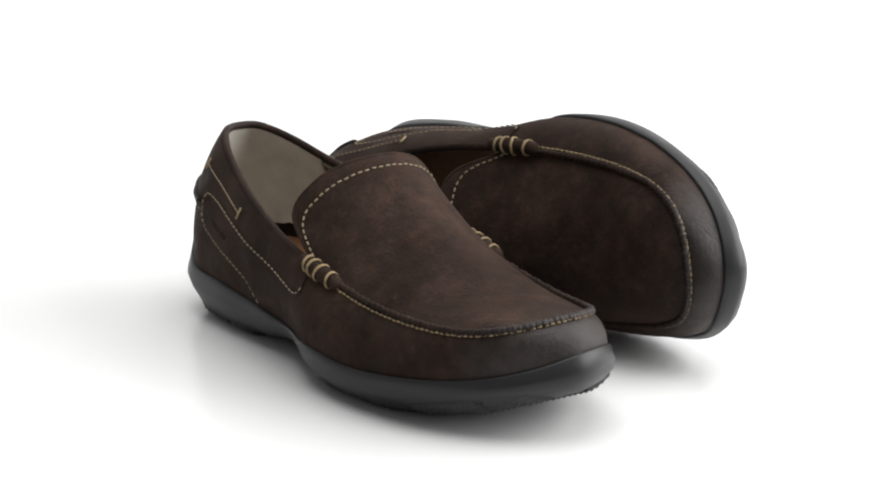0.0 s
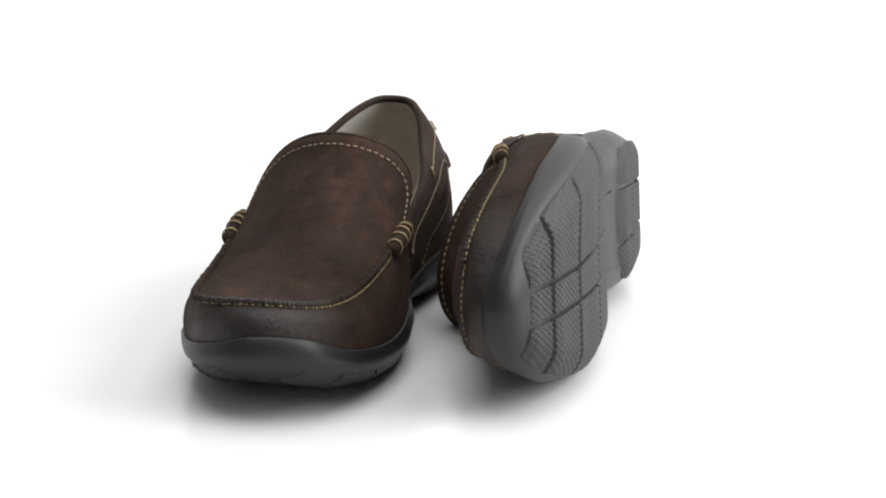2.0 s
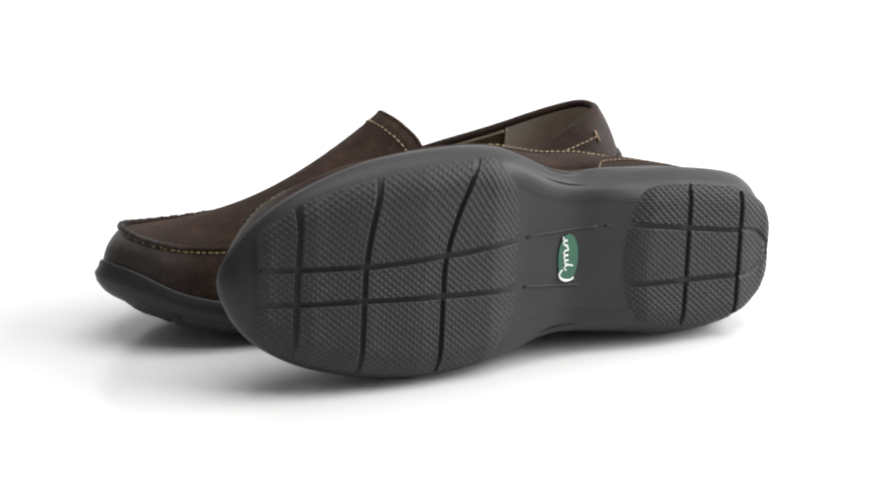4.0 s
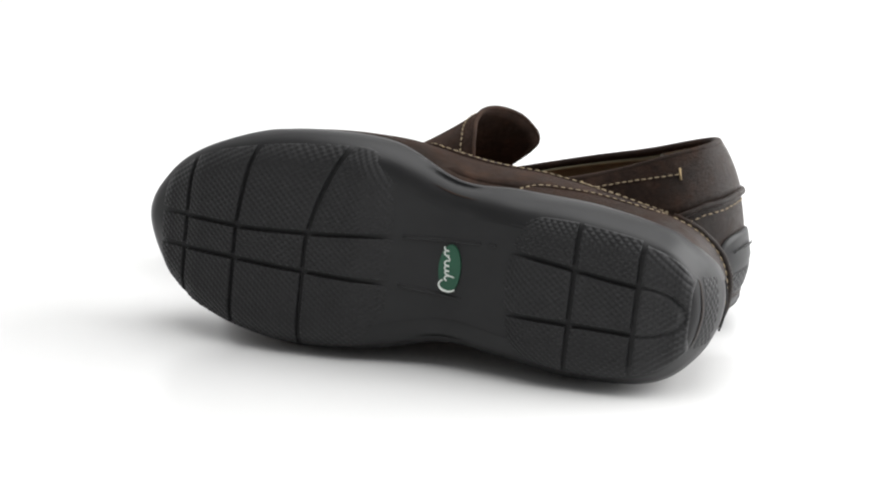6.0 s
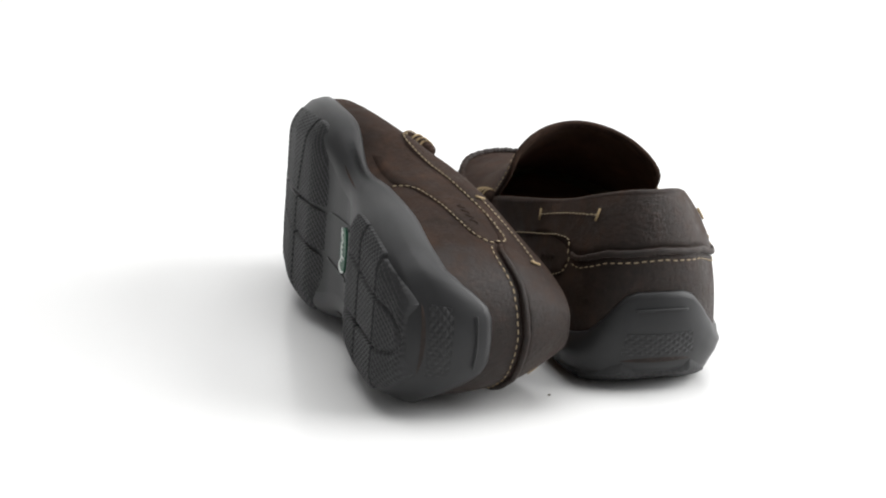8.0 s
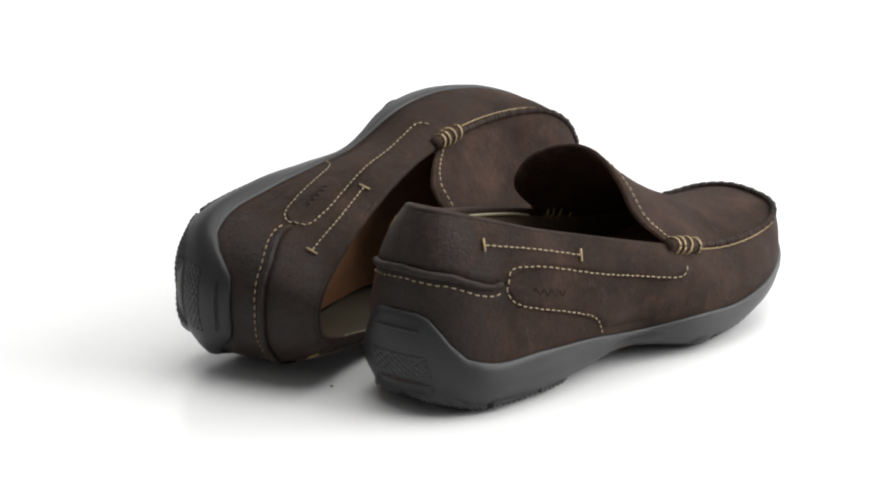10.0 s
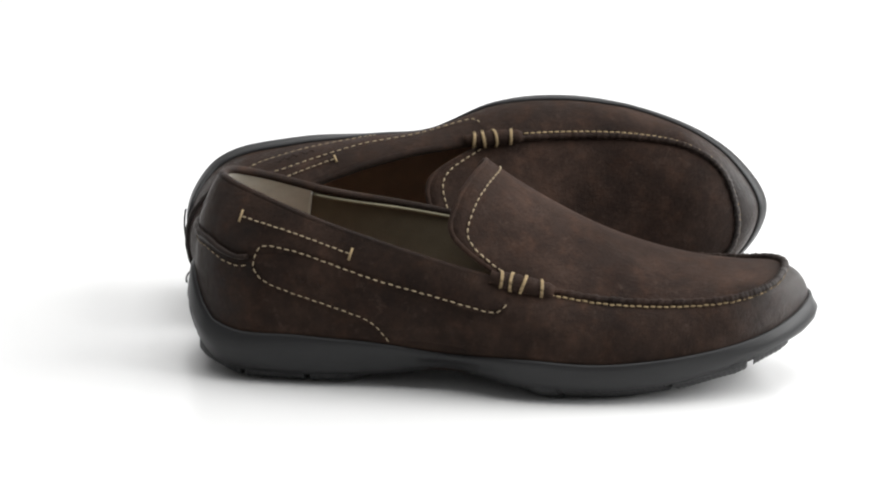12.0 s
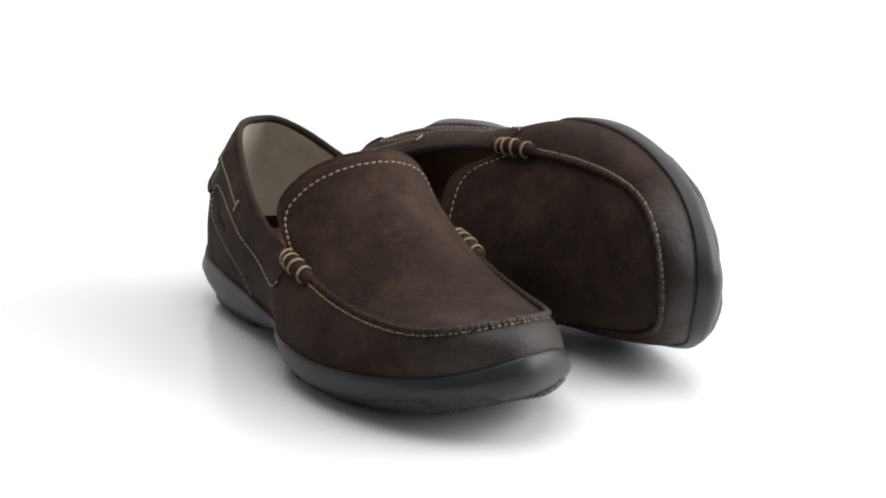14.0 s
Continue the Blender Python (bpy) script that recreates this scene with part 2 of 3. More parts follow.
def side_path(pairs, inner, lift):
    """A smooth path on a side wall through (x, z) pairs."""
    n = 10 * (len(pairs) - 1)
    pts = []
    for i in range(n + 1):
        x, z = spline(pairs, (len(pairs) - 1) * i / n)
        pts.append(on_side(float(x), float(z), inner, lift))
    return pts


# the vamp: seam sides, rear edge and toe edge
KNOT_OUT, KNOT_IN = 5.9, RN - 5.95
CORNER_OUT, CORNER_IN = 9.75, RN - 10.15
REAR = [wall(KNOT_OUT, 1.0), (0.1325, -0.0380, 0.0750), (0.1330, -0.0268, 0.0895), (0.1385, -0.0122, 0.0980), (0.1430, 0.0040, 0.1012),
        (0.1415, 0.0210, 0.0988), (0.1370, 0.0345, 0.0905), (0.1370, 0.0410, 0.0765), wall(KNOT_IN, 1.0)]


@functools.lru_cache(None)
def vamp(q, p, sag=0.0):
    """q across from the outer to the inner side, p from the rear edge to the toe."""
    e = lambda k: spline(REAR, k * (len(REAR) - 1))
    f = lambda k: wall(CORNER_OUT + (CORNER_IN - CORNER_OUT) * k, 1.0)
    l = lambda k: wall(KNOT_OUT + (CORNER_OUT - KNOT_OUT) * k, 1.0)
    m = lambda k: wall(KNOT_IN + (CORNER_IN - KNOT_IN) * k, 1.0)
    w = (1 - p) ** 2.8
    arch = e(q) - (1 - q) * e(0) - q * e(1)
    arch = arch * (1 - 0.55 * min(1.0, p * 2.2) * max(0.0, 1 - 2 * q))
    arch = arch + np.array([0, 0.011, -0.004]) * sag * math.sin(math.pi * q) ** 0.8
    c = (1 - q) * l(p) + q * m(p) + w * arch + (1 - w) * (f(q) - (1 - q) * f(0) - q * f(1))
    s = 1 - abs(2 * q - 1) ** 2.2
    c[2] += s * (0.0030 + 0.0052 * sag) * math.sin(math.pi * p ** 1.5)
    return c


def vamp_normal(q, p, sag=0.0):
    d = 0.01
    n = unit(np.cross(vamp(q, min(1, p + d), sag) - vamp(q, max(0, p - d), sag), vamp(min(1, q + d), p, sag) - vamp(max(0, q - d), p, sag)))
    return n if n[2] > 0 else -n


def tread_z(x):
    return table1((0.0, 0.012, 0.030, 0.086, 0.104, 0.124, 0.150, 0.174, 0.210, 0.235, 0.262, 0.282, 0.297),
                  (0.0125, 0.0055, 0.0, 0.0, 0.0030, 0.0068, 0.0048, 0.0, 0.0, 0.0028, 0.0082, 0.0158, 0.0250), x)


SIDES = [np.array([rim(RN - k if inner else k) for k in np.linspace(0, 11, 400)]) for inner in (False, True)]


def rim_y(x, inner):
    """Half width of the sole at x on one side."""
    side = SIDES[int(inner)]
    return float(np.interp(x, side[:, 0], side[:, 1]))


# ---------------------------------------------------------------- the parts of a loafer
def build_loafer(mirrored, label):
    root = new("loafer")
    root.empty_display_size = 0.05
    tagged(root, label, "shoe", "pair of loafers")
    sy = -1.0 if mirrored else 1.0

    def part(name, verts, faces, mat, parent=None, label="", smooth=True):
        # the soft upper of the shoe that lies down has settled a little towards its sole
        soft = 0.07 if mirrored else 0.0
        cap = lambda x: 0.062 + 0.04 * max(0.0, min(1.0, (0.135 - x) / 0.04))
        vs = [(v[0], v[1] * sy, v[2] - soft * max(0.0, min(v[2], cap(v[0])) - 0.02)) for v in verts]
        return link(name, vs, faces, mat, parent or root, label, smooth, mirrored)

    # side wall of the upper, all round
    cols, rows = 176, 20
    rs = [RN * j / cols for j in range(cols)]
    vs = [wall(r, i / (rows - 1)) for i in range(rows) for r in rs]
    quarter = part("quarter", vs, grid_faces(rows, cols, True), SUEDE, None, "dark brown nubuck side wall with burnished toe")

    # lining: pale at the heel, khaki further on
    def lining(name, r0, r1, n, mat, text):
        vs = []
        for i in range(9):
            for j in range(n):
                r = r0 + (r1 - r0) * j / (n - 1)
                v = 0.22 + 0.775 * i / 8
                vs.append(wall(r, v) - wall_normal(r, min(v, 0.97)) * 0.0026)
        fs = [tuple(reversed(f)) for f in grid_faces(9, n)]
        return part(name, vs, fs, mat, quarter, text)

    lining("heel_lining", -2.75, 2.75, 44, CREAM, "cream textile heel lining")
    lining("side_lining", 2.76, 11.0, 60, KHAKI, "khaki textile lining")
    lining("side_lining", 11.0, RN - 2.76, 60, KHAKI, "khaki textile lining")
    # pale folded edge along the top of the side lining
    for inner in (False, True):
        span = np.linspace(2.78, 5.5, 40)
        pts = [wall(RN - r if inner else r, 0.955) - wall_normal(RN - r if inner else r, 0.955) * 0.0034 for r in span]
        part("lining_edge", *tube(pts, 0.0009, 6), EDGING, quarter, "pale folded lining edge")
    # seam down the end of the heel lining
    for side in (-2.74, 2.74):
        pts = [wall(side, v) - wall_normal(side, v) * 0.0034 for v in np.linspace(0.5, 0.97, 12)]
        part("lining_seam", *tube(pts, 0.0006, 6), CREAM, quarter)
    # insole
    vs = []
    for i in range(40):
        r = 0.35 + 9.6 * i / 39
        a, b = wall(r, v_at(r, 0.028)), wall(RN - r, v_at(RN - r, 0.028))
        for j in range(9):
            p = a + (b - a) * (0.06 + 0.88 * j / 8)
            vs.append((p[0], p[1], 0.026 + 0.004 * abs(j - 4) / 4 + max(0, p[0] - 0.2) * 0.12))
    part("insole", vs, grid_faces(40, 9), TAN, None, "tan leather insole")

    # collar edge: rolled leather binding
    pts = [wall(r, 1.0) - wall_normal(r, 0.97) * 0.0012 for r in np.linspace(-5.9, 5.9, 110)]
    part("collar_binding", *tube(pts, 0.0021, 8), EDGE, None, "dark rolled leather collar edge")

    # collar band: a second layer of leather round the heel and the sides
    def band_low(r):
        p = min(r % RN, RN - r % RN)
        xs = (0.0, 1.2, 2.1, 2.6, 3.2, 4.0, 4.7, 5.5, 6.0)
        zs = (0.0690, 0.0668, 0.0606, 0.0640, 0.0632, 0.0545, 0.0485, 0.0425, 0.0450)
        return table1(xs, zs, p)
    n = 120
    vs = []
    for i in range(8):
        for r in np.linspace(-5.85, 5.85, n):
            v0 = v_at(r, band_low(r))
            k = max(0, i - 1) / 6
            lift = 0.0 if i == 0 else 0.0008
            v = v0 + (0.985 - v0) * k
            vs.append(wall(r, v) + wall_normal(r, v) * lift)
    part("collar_band", vs, grid_faces(8, n), SUEDE, None, "dark brown nubuck collar band")

    # piping round the heel and its stitches
    rr = np.linspace(-2.25, 2.25, 60)
    pipe = [wall(r, v_at(r, band_low(r))) + wall_normal(r, v_at(r, band_low(r))) * 0.0010 for r in rr]
    part("piping", *tube(pipe, lambda i: 0.0008 + 0.0011 * math.sin(math.pi * (i + 0.5) / 60) ** 0.35 + 0.0001 * math.sin(i * 1.1), 8), EDGE, None, "dark leather piping round the heel")
    row = [wall(r, v_at(r, band_low(r) - 0.0042)) + wall_normal(r, v_at(r, band_low(r) - 0.0042)) * 0.0003 for r in rr]
    part("heel_stitching", *stitches(row, 0.0037, 0.0024, 0.00033), PALE)

    for inner in (False, True):
        dz = 0.0015 if inner else 0.0
        line = [(0.0380, 0.0600), (0.0395, 0.0640), (0.0430, 0.0668), (0.0583, 0.0650), (0.0687, 0.0625), (0.095, 0.0553), (0.1211, 0.0492),
                (0.1480, 0.0433), (0.1545, 0.0435), (0.1580, 0.0470)]
        part("band_stitching", *stitches(side_path([(a, b + dz * (a > 0.09)) for a, b in line], inner, 0.0012), 0.0037, 0.0024, 0.00034), PALE)
        line = [(0.0378, 0.0600), (0.0376, 0.0560), (0.0432, 0.0505), (0.0560, 0.0462), (0.0688, 0.0428), (0.0830, 0.0385), (0.0935, 0.0345), (0.0990, 0.0290), (0.1022, 0.0240)]
        part("panel_stitching", *stitches(side_path(line, inner, 0.0004), 0.0037, 0.0024, 0.00034), PALE)
        # side panel laid on the wall between the two stitch lines
        nn = 26
        vs = []
        for i in range(7):
            for j in range(nn):
                x = 0.0385 + (0.150 - 0.0385) * j / (nn - 1)
                hi = table1((0.038, 0.043, 0.069, 0.095, 0.121, 0.150), (0.0615, 0.0675, 0.0635, 0.0560, 0.0500, 0.0450), x)
                lo = table1((0.038, 0.043, 0.069, 0.0935, 0.103, 0.150), (0.0590, 0.0495, 0.0418, 0.0335, 0.0260, 0.0225), x)
                k = min(5, max(0, i - 1)) / 5
                vs.append(on_side(x, lo + (hi - lo) * k, inner, 0.0 if i == 0 else 0.0007 * min(1.0, (0.150 - x) / 0.035) - 0.0002))
        fs = grid_faces(7, nn)
        part("side_panel", vs, fs if not inner else [tuple(reversed(f)) for f in fs], SUEDE, None, "brown nubuck side panel")
        # bar tack: a stitched dash with a cross stitch at either end
        y0, y1 = ((0.0310, 0.0785), (0.0845, 0.0655)) if not inner else ((0.0275, 0.0812), (0.0815, 0.0690))
        path = side_path([y0, ((y0[0] + y1[0]) / 2, (y0[1] + y1[1]) / 2 + 0.0006), y1], inner, 0.0016)
        part("bar_stitching", *stitches(path, 0.0033, 0.0024, 0.00034), PALE)
        for (x, z) in (y0, y1):
            a, b = on_side(x - 0.0008, z - 0.0026, inner, 0.0017), on_side(x + 0.0008, z + 0.0026, inner, 0.0017)
            part("bar_tack", *tube([a, (a + b) / 2, b], 0.0006, 6), THREAD)
        # gathered knot where the vamp meets the side
        k0, k1 = (5.62, 6.45) if not inner else (RN - 5.85, RN - 6.65)
        core = [wall(r, 1.0) + np.array([0, (1 if inner else -1) * 0.0012, 0.0008]) for r in np.linspace(k0, k1, 12)]
        knot = part("knot", *tube(core, lambda i: 0.0022 + 0.0019 * math.sin(math.pi * (i + 0.5) / 12) ** 0.6 + 0.0005 * math.cos(i * math.pi * 0.8), 10), SUEDE, None, "gathered leather knot")
        for w in (2, 4, 6, 9):
            c, t = core[w], unit(core[w + 1] - core[w - 1])
            a = unit(np.cross(t, np.array([0, 0, 1.0])))
            b = np.cross(a, t)
            for shift in (-0.0003, 0.0004):
                loop = [c + t * (shift + 0.0007 * math.sin(s + w)) + (a * math.cos(s) + b * math.sin(s)) * (0.0026 + 0.0019 * math.sin(math.pi * (w + 0.5) / 12) ** 0.6) for s in np.linspace(0, 2 * math.pi, 17)]
                part("thread", *tube(loop, 0.00040, 6), THREAD, knot, "gold binding thread")
        # faint pressed mark on the panel
        mark = [on_side(0.0535 + 0.0185 * k, 0.0548 - 0.0040 * k + 0.0016 * math.sin(k * 26), inner, 0.0005) for k in np.linspace(0, 1, 40)]
        part("pressed_mark", *tube(mark, 0.0004, 5), EDGE)

    # vamp, with its thickness; it sags a little on the shoe that lies down
    sag = 1.8 if mirrored else 0.0
    nq, npp = 41, 44
    vs = [vamp(q, p, sag) for p in np.linspace(0, 1, npp) for q in np.linspace(0, 1, nq)]
    low = []
    for p in np.linspace(0, 1, npp):
        for q in np.linspace(0, 1, nq):
            low.append(vamp(q, p, sag) - vamp_normal(q, p, sag) * 0.0024)
    top_f = [tuple(reversed(f)) for f in grid_faces(npp, nq)]
    low_f = [tuple(k + len(vs) for k in f) for f in grid_faces(npp, nq)]
    edge = [(j, j + 1, j + 1 + len(vs), j + len(vs)) for j in range(nq - 1)]
    plug = part("vamp", vs + low, top_f + low_f + edge, VAMP, None, "brown nubuck moccasin vamp with raised rear edge")
    pts = [vamp(q, 0.0, sag) - vamp_normal(q, 0.02, sag) * 0.0010 for q in np.linspace(0.02, 0.98, 60)]
    part("vamp_edge", *tube(pts, 0.0014, 8), VAMP, plug, "dark cut leather edge")
    row = [vamp(q, 0.03, sag) + vamp_normal(q, 0.03, sag) * 0.0003 for q in np.linspace(0.03, 0.97, 90)]
    part("vamp_stitching", *stitches(row, 0.0036, 0.0024, 0.00042), PALE, plug)
    # moccasin seam: puckered ridge with stitches below it
    rr = np.linspace(6.3, RN - 6.4, 300)
    ridge = [wall(r, 1.0) + np.array([0, 0, 0.0008]) for r in rr]
    part("seam_ridge", *tube(ridge, lambda i: 0.0017 + 0.0003 * math.sin(i * 1.9) + 0.0002 * math.sin(i * 0.7), 8), EDGE, None, "puckered dark moccasin seam")
    row = [wall(r, 0.955) + wall_normal(r, 0.95) * 0.0004 for r in rr]
    part("seam_stitching", *stitches(row, 0.0031, 0.0025, 0.00046), THREAD)

    # sole: side wall of rubber
    cols = 176
    rs = [RN * j / cols for j in range(cols)]

    def step(x):
        # depth of the grooves, which run out at the toe
        return 0.0030 - 0.0024 * max(0.0, min(1.0, (x - 0.268) / 0.018))

    def side_off(r, z):
        # how far the rubber wall stands off the rim at the height z
        e, n, t, b = rim(r), rim_normal(r), sole_top(r), sole_low(r)
        heel = max(0.0, min(1.0, (3.4 - min(r % RN, RN - r % RN)) / 1.2))
        f = (z - b) / (t - b)
        low = np.interp(f, (0.10, 0.36, 0.62), (-0.0034 - 0.0006 * heel, -0.0002 - 0.0008 * heel, 0.0008))
        skin = float((wall(r, v_at(r, z))[:2] - e) @ n)
        return max(low, skin + np.interp(f, (0.10, 0.36, 0.62), (-0.0010 * heel, 0.0012, 0.0019)))

    def sole_row(k):
        out = []
        for r in rs:
            e, n, t, b = rim(r), rim_normal(r), sole_top(r), sole_low(r)
            heel = max(0.0, min(1.0, (3.4 - min(r, RN - r)) / 1.2))
            if k == 0:
                x, y = e - n * 0.0125
                p = np.array([x, y, min(b, tread_z(x) + step(x))])
            elif k == 1:
                p = np.array([*(e - n * (0.0066 - 0.0008 * heel)), b - 0.0008 - 0.0004 * heel])
            elif k in (2, 3, 4):
                z = b + (0.10, 0.36, 0.62)[k - 2] * (t - b)
                off = side_off(r, z)
                p = np.array([*(e + n * off), z])
            elif k in (5, 6, 7, 8):
                z = t - (0.0035, 0.0008, 0.0, 0.0012)[k - 5]
                v = v_at(r, z)
                p = wall(r, v) + wall_normal(r, v) * (0.0021, 0.0016, 0.0006, -0.0015)[k - 5]
            out.append(p)
        return out

    vs = [p for k in range(9) for p in sole_row(k)]
    sole = part("outsole", vs, grid_faces(9, cols, True), RUBBER, None, "charcoal rubber outsole with raised heel cup")
    # recessed underside
    vs = []
    for i in range(70):
        r = 0.06 + 10.88 * i / 69
        a, b = rim(r) - rim_normal(r) * 0.0110, rim(RN - r) - rim_normal(RN - r) * 0.0110
        for j in range(13):
            p = a + (b - a) * j / 12
            x = p[0]
            zz = min(sole_low(r), tread_z(x) + step(x))
            vs.append((x, p[1], zz + 0.0002))
    part("underside", vs, grid_faces(70, 13), GROOVE, sole, "dark recessed underside")

    # tread pads, with pyramids moulded in
    def line_a(x):
        return table1((0.0, 0.03, 0.10, 0.137, 0.170, 0.197, 0.236, 0.268, 0.30), (-0.0100, -0.0105, -0.0155, -0.0120, -0.0085, -0.0048, -0.0004, 0.0010, 0.0030), x)

    def line_b(x):
        return table1((0.0, 0.03, 0.10, 0.155, 0.197, 0.236, 0.268, 0.30), (0.0110, 0.0122, 0.0150, 0.0135, 0.0146, 0.0157, 0.0172, 0.019), x)

    def bend(x, y):
        k = table1((0.0, 0.10, 0.150, 0.197, 0.236, 0.268, 0.3), (0.0, 0.0, 0.006, 0.014, 0.008, 0.002, 0.0), x)
        return -k * (max(0.0, 0.004 - y) / 0.045) ** 1.6

    cuts = [(0.150, 0.2000), (0.2000, 0.2395), (0.2395, 0.2705), (0.2705, 0.2890), (0.0060, 0.031), (0.031, 0.0625), (0.0625, 0.1040)]
    g = 0.0014
    for x0, x1 in cuts:
        whole = x0 == 0.0060
        for lane in range(1 if whole else 3):
            nx = max(8, int((x1 - x0) / 0.0006))
            ny = 110 if whole else 66 if lane != 1 else 36
            vs = []
            heel = x1 < 0.12
            for i in range(-1, nx + 1):
                ii = min(nx - 1, max(0, i))
                x = x0 + g + (x1 - x0 - 2 * g) * ii / (nx - 1)
                a, b = line_a(x), line_b(x)
                y_out, y_in, base_z = rim_y(x, False), rim_y(x, True), tread_z(x)
                pull = 0.0022 + (0.0046 if whole else 0.0034 if heel else 0.0)
                if 0.140 < x < 0.172:
                    pull += 0.013 * ((0.172 - x) / 0.022) ** 2
                elif 0.084 < x < 0.110:
                    pull += 0.012 * ((x - 0.084) / 0.0195) ** 2
                # the outer end of a curved pad lies further back, where the sole is narrower
                xo = x + bend(x, y_out)
                y_out = max(y_out, rim_y(xo, False))
                pull_out = pull
                if 0.130 < xo < 0.172:
                    pull_out = 0.0022 + min(0.016, 0.013 * ((0.172 - xo) / 0.022) ** 2)
                lo, hi = y_out + pull_out, y_in - pull
                if not whole:
                    if lane == 0:
                        hi = min(a - g, hi)
                    elif lane == 1:
                        lo, hi = max(a + g, lo), min(b - g, hi)
                    else:
                        lo = max(b + g, lo)
                if hi < lo:
                    lo = hi = (lo + hi) / 2
                fade = max(0.0, min(1.0, (0.296 - x) / 0.012))
                for j in range(-1, ny + 1):
                    jj = min(ny - 1, max(0, j))
                    y = lo + (hi - lo) * jj / (ny - 1)
                    xx = x + bend(x, y)
                    if heel and x1 > 0.1:
                        xx = x0 + g + (xx - x0 - g) * (1 - 0.20 * (abs(y - 0.002) / 0.036) ** 2)
                    up = max(0.0, 0.015 - min(y - y_out, y_in - y)) / 0.015
                    z = (base_z if heel else tread_z(xx)) + 0.0078 * up * up
                    if not heel:
                        z += 0.007 * max(0.0, (0.168 - x) / 0.018) * max(0.0, min(1.0, (abs(y) - 0.026) / 0.016))
                    # both ends of the waist run out into the arch
                    s = max(0.0, (x - 0.082) / 0.0215) if heel else max(0.0, (0.176 - xx) / 0.026)
                    z += 0.0050 * s * s
                    u, w = (x / 0.0040 + y / 0.0031), (x / 0.0040 - y / 0.0031)
                    fu, fw = abs(u - round(u)) * 2, abs(w - round(w)) * 2
                    if hi - lo > 0.004:
                        z += 0.0009 * max(fu, fw) * fade
                    if whole and x > 0.006:
                        away = abs(math.hypot((0.031 - x) / 0.0215, (y - 0.001) / 0.0118) - 1) * 0.0118
                        z += 0.0016 * max(0.0, 1 - away / 0.0014)
                    if i != ii or j != jj:
                        z += 0.0040
                    vs.append((xx, y, z))
            part("tread_pad", vs, grid_faces(nx + 2, ny + 2), TREAD, sole)
    # heel cup: moulded ridge and a patch of small pyramids
    def cup(r, z, lift):
        e, n = rim(r), rim_normal(r)
        off = side_off(r, z)
        return np.array([*(e + n * (off + lift)), z])
    ridge = [cup(r, 0.0420 + 0.0006 * math.cos(r * 3), 0.0002) for r in np.linspace(-0.55, 0.55, 30)]
    part("heel_ridge", *tube(ridge, 0.0005, 6), RUBBER, sole)
    vs = []
    for i in range(26):
        for j in range(90):
            z = 0.0190 + 0.0120 * i / 25
            r = (-0.85 + 1.70 * j / 89) * (1 - 0.15 * i / 25)
            u, w = (r * 0.021 / 0.0044 + z / 0.0034), (r * 0.021 / 0.0044 - z / 0.0034)
            fu, fw = abs(u - round(u)) * 2, abs(w - round(w)) * 2
            edge = i in (0, 25) or j in (0, 89)
            vs.append(cup(r, z, -0.0012 if edge else 0.0006 - 0.0005 * max(fu, fw)))
    part("heel_grip", vs, grid_faces(26, 90), RUBBER, sole, "", False)
    # badge under the arch: green oval with a pale flourish
    zc = tread_z(0.1270) + 0.0020
    oval = [(0.1270 + 0.0056 * math.cos(s), 0.0008 + 0.0118 * math.sin(s), zc) for s in np.linspace(0, 2 * math.pi, 33)[:-1]]
    vs = oval + [(x, y, zc + 0.003) for x, y, z in oval]
    fs = [tuple(range(32))] + [(k, k + 32, (k + 1) % 32 + 32, (k + 1) % 32) for k in range(32)]
    badge = part("badge", vs, fs, GREEN, sole, "green oval badge with white flourish", False)
    script = []
    for k in np.linspace(0, 1, 90):
        tall = 0.0030 * math.exp(-((k - 0.14) / 0.035) ** 2) + 0.0026 * math.exp(-((k - 0.66) / 0.035) ** 2)
        script.append((0.1278 + 0.0011 * math.sin(k * 40.0) - tall + 0.0016 * k, 0.0062 - 0.0155 * k + 0.0006 * math.cos(k * 40.0), zc - 0.0001))
    part("flourish", *tube(script, 0.00040, 6), WHITE, badge)
    hook = [(0.1272 + 0.0044 * math.cos(w), 0.0090 + 0.0029 * math.sin(w), zc - 0.0001) for w in np.linspace(-2.6, 3.3, 36)[::-1]]
    hook = hook[4:26]
    part("flourish", *tube(hook, lambda i: 0.00035 + 0.00025 * math.sin(math.pi * i / 21), 6), WHITE, badge)
    # moulded lines that run on from the pads into the arch
    for line, x0, x1 in ((line_a, 0.112, 0.152), (line_b, 0.120, 0.152), (line_a, 0.104, 0.108)):
        pts = [(x, line(x), tread_z(x) + 0.0031) for x in np.linspace(x0, x1, 14)]
        part("arch_line", *tube(pts, 0.0007, 6), GROOVE, sole)
    return root


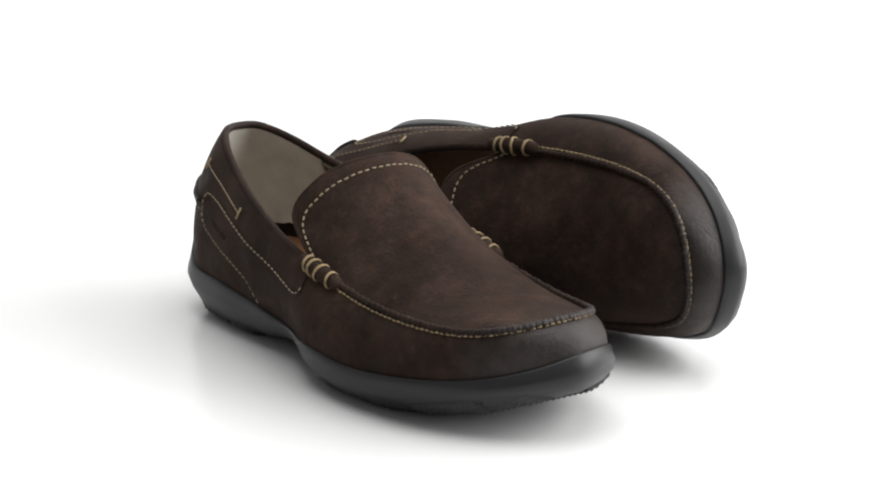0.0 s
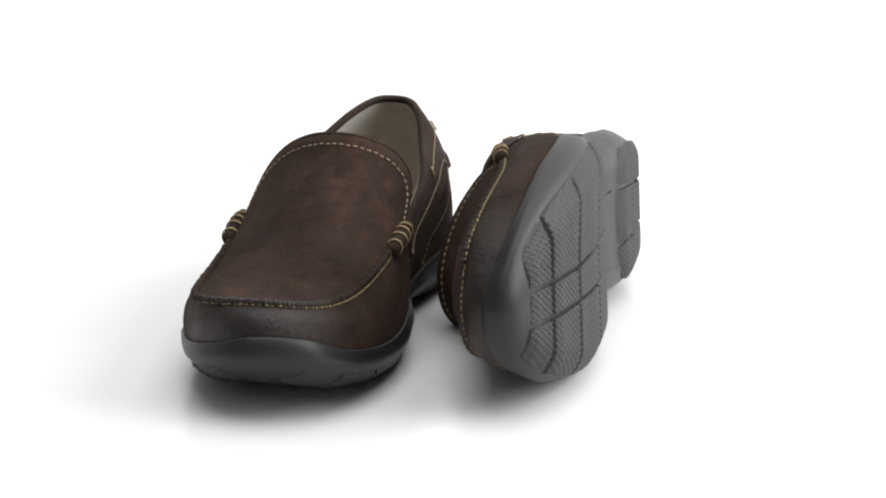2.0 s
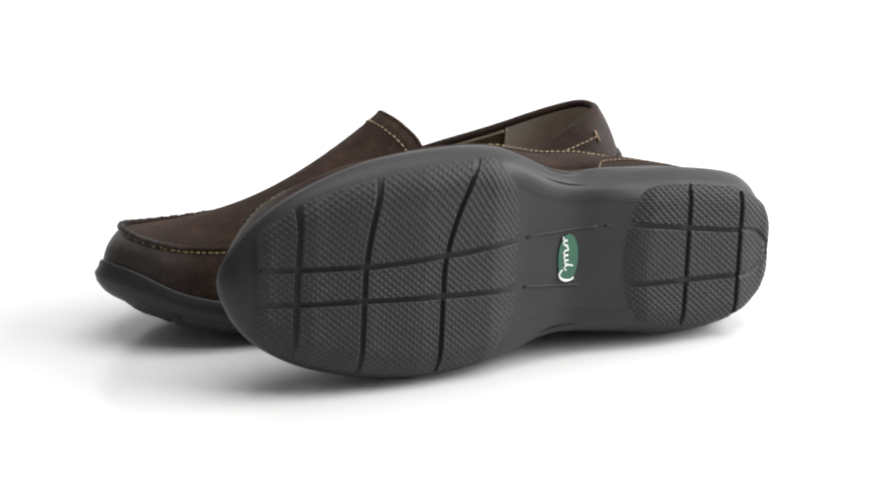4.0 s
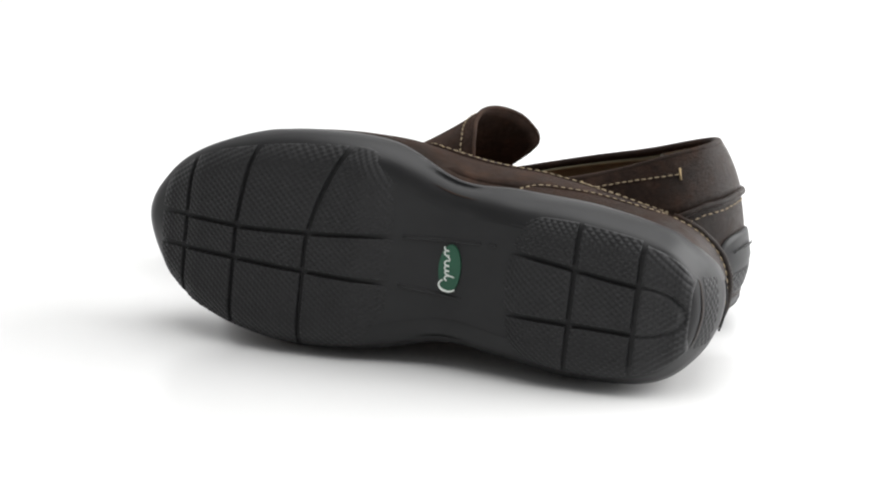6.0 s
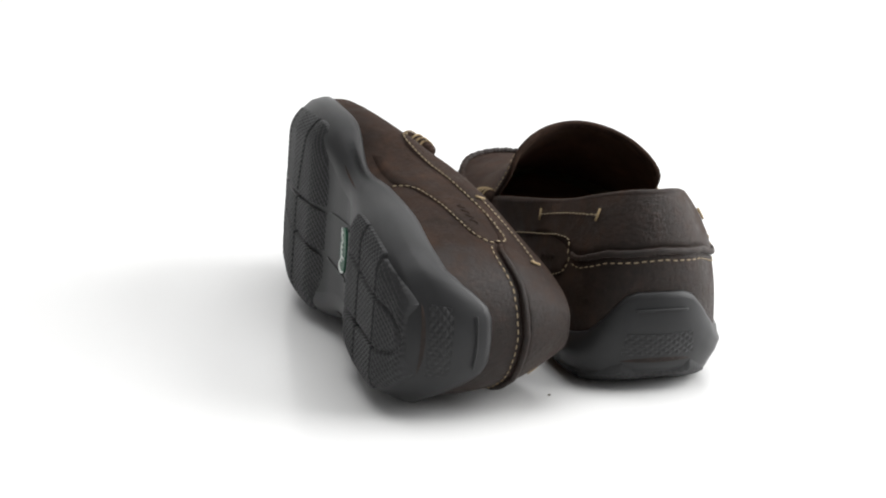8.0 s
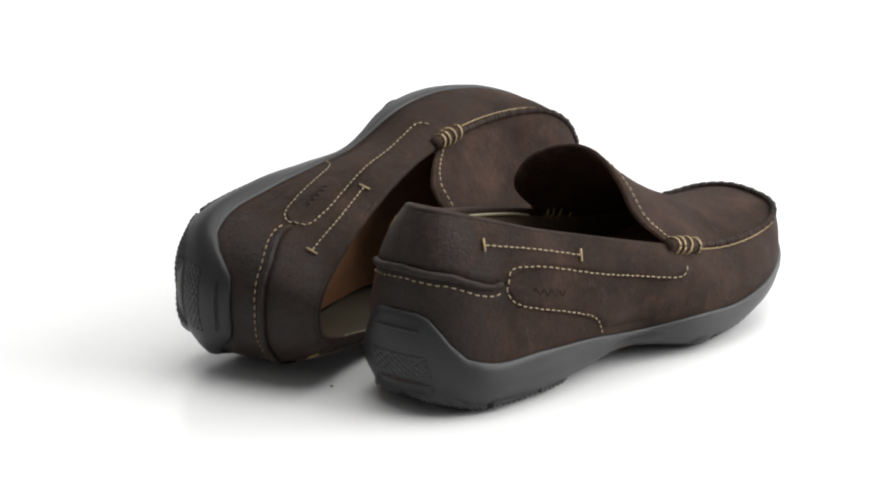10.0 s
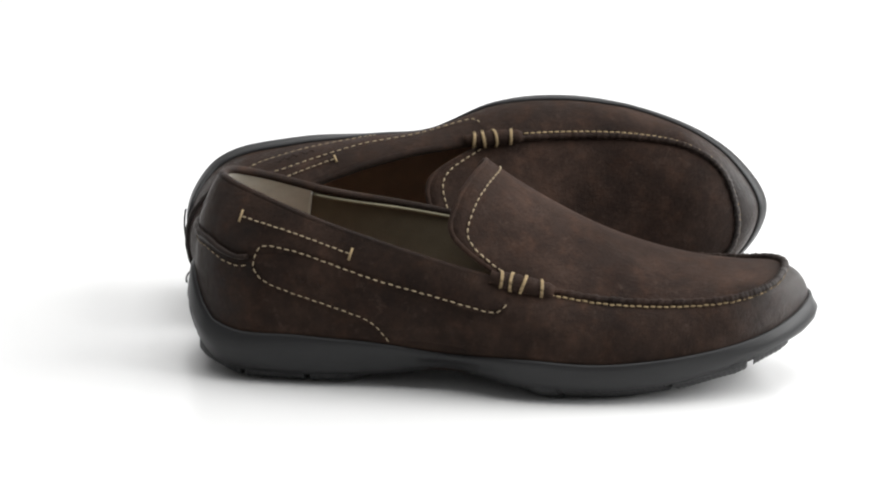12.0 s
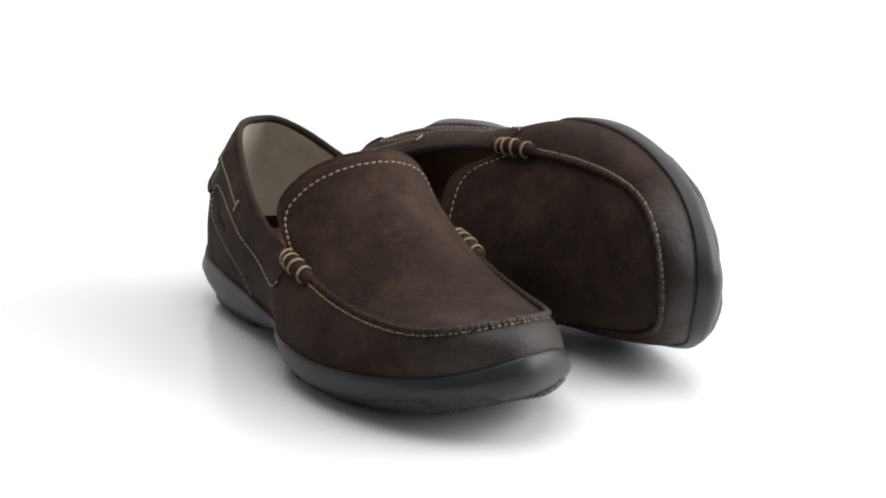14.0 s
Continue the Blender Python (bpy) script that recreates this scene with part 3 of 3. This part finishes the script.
# ---------------------------------------------------------------- the place
def build_floor():
    """White sheet: flat table, swept up behind into a backdrop."""
    prof = [(-4.0, 0.0), (0.42, 0.0)]
    prof += [(0.42 + 0.25 * math.sin(a), 0.25 - 0.25 * math.cos(a)) for a in np.linspace(0.12, math.pi / 2, 14)]
    prof += [(0.67, 1.2), (0.67, 2.4)]
    vs = [(x, y - 0.02 * x, z) for y, z in prof for x in (-4.0, -1.0, -0.3, 0.3, 1.0, 4.0)]
    ob = link("floor", vs, grid_faces(len(prof), 6), FLOOR)
    return tagged(ob, "seamless glossy white studio floor sweeping up into a backdrop", "floor", kind="structure")


build_floor()
upright = build_loafer(False, "dark brown nubuck slip-on loafer standing upright on the white floor")
lying = build_loafer(True, "dark brown nubuck loafer lying on its side showing the tread")



def build_crumb():
    """A tiny torn scrap of leather on the floor."""
    bm = bmesh.new()
    bmesh.ops.create_icosphere(bm, subdivisions=2, radius=0.0008)
    for v in bm.verts:
        v.co *= 1 + 0.45 * noise.noise(v.co * 900)
        v.co.z = v.co.z * 0.55 + 0.0006
    me = bpy.data.meshes.new("leather_crumb")
    bm.to_mesh(me)
    bm.free()
    me.materials.append(KHAKI)
    return tagged(new("leather_crumb", me), "tiny brown leather crumb lying on the white floor", "crumb")


crumb = build_crumb()

UPRIGHT_POSE = Matrix.Translation((-0.12661, 0.06541, 0.0)) @ pose(0, 0, 0, 0, 0, -54.75)
LYING_POSE = Matrix(((0.6148, -0.0983, -0.7825, -0.0310), (-0.7841, 0.0305, -0.6199, 0.1622), (0.0848, 0.9947, -0.0583, 0.0409), (0, 0, 0, 1)))

# turn of the table, in degrees, every half second
TURN = (0.0, -12.10, -24.23, -36.43, -48.71, -61.05, -73.47, -86.0, -98.7, -111.52, -124.44, -137.41, -150.42, -163.43, -176.43, -189.45,
        -202.49, -215.56, -228.67, -241.88, -255.26, -268.84, -282.64, -296.69, -310.92, -325.22, -339.49, -353.73, -367.93)


def motions():
    for thing, base in ((upright, UPRIGHT_POSE), (lying, LYING_POSE), (crumb, pose(-0.0785, 0.0845, 0.0, 0, 0, 20))):
        walk(thing, [(0.5 * k, pose(0, 0, 0, 0, 0, a) @ base) for k, a in enumerate(TURN)])


motions()
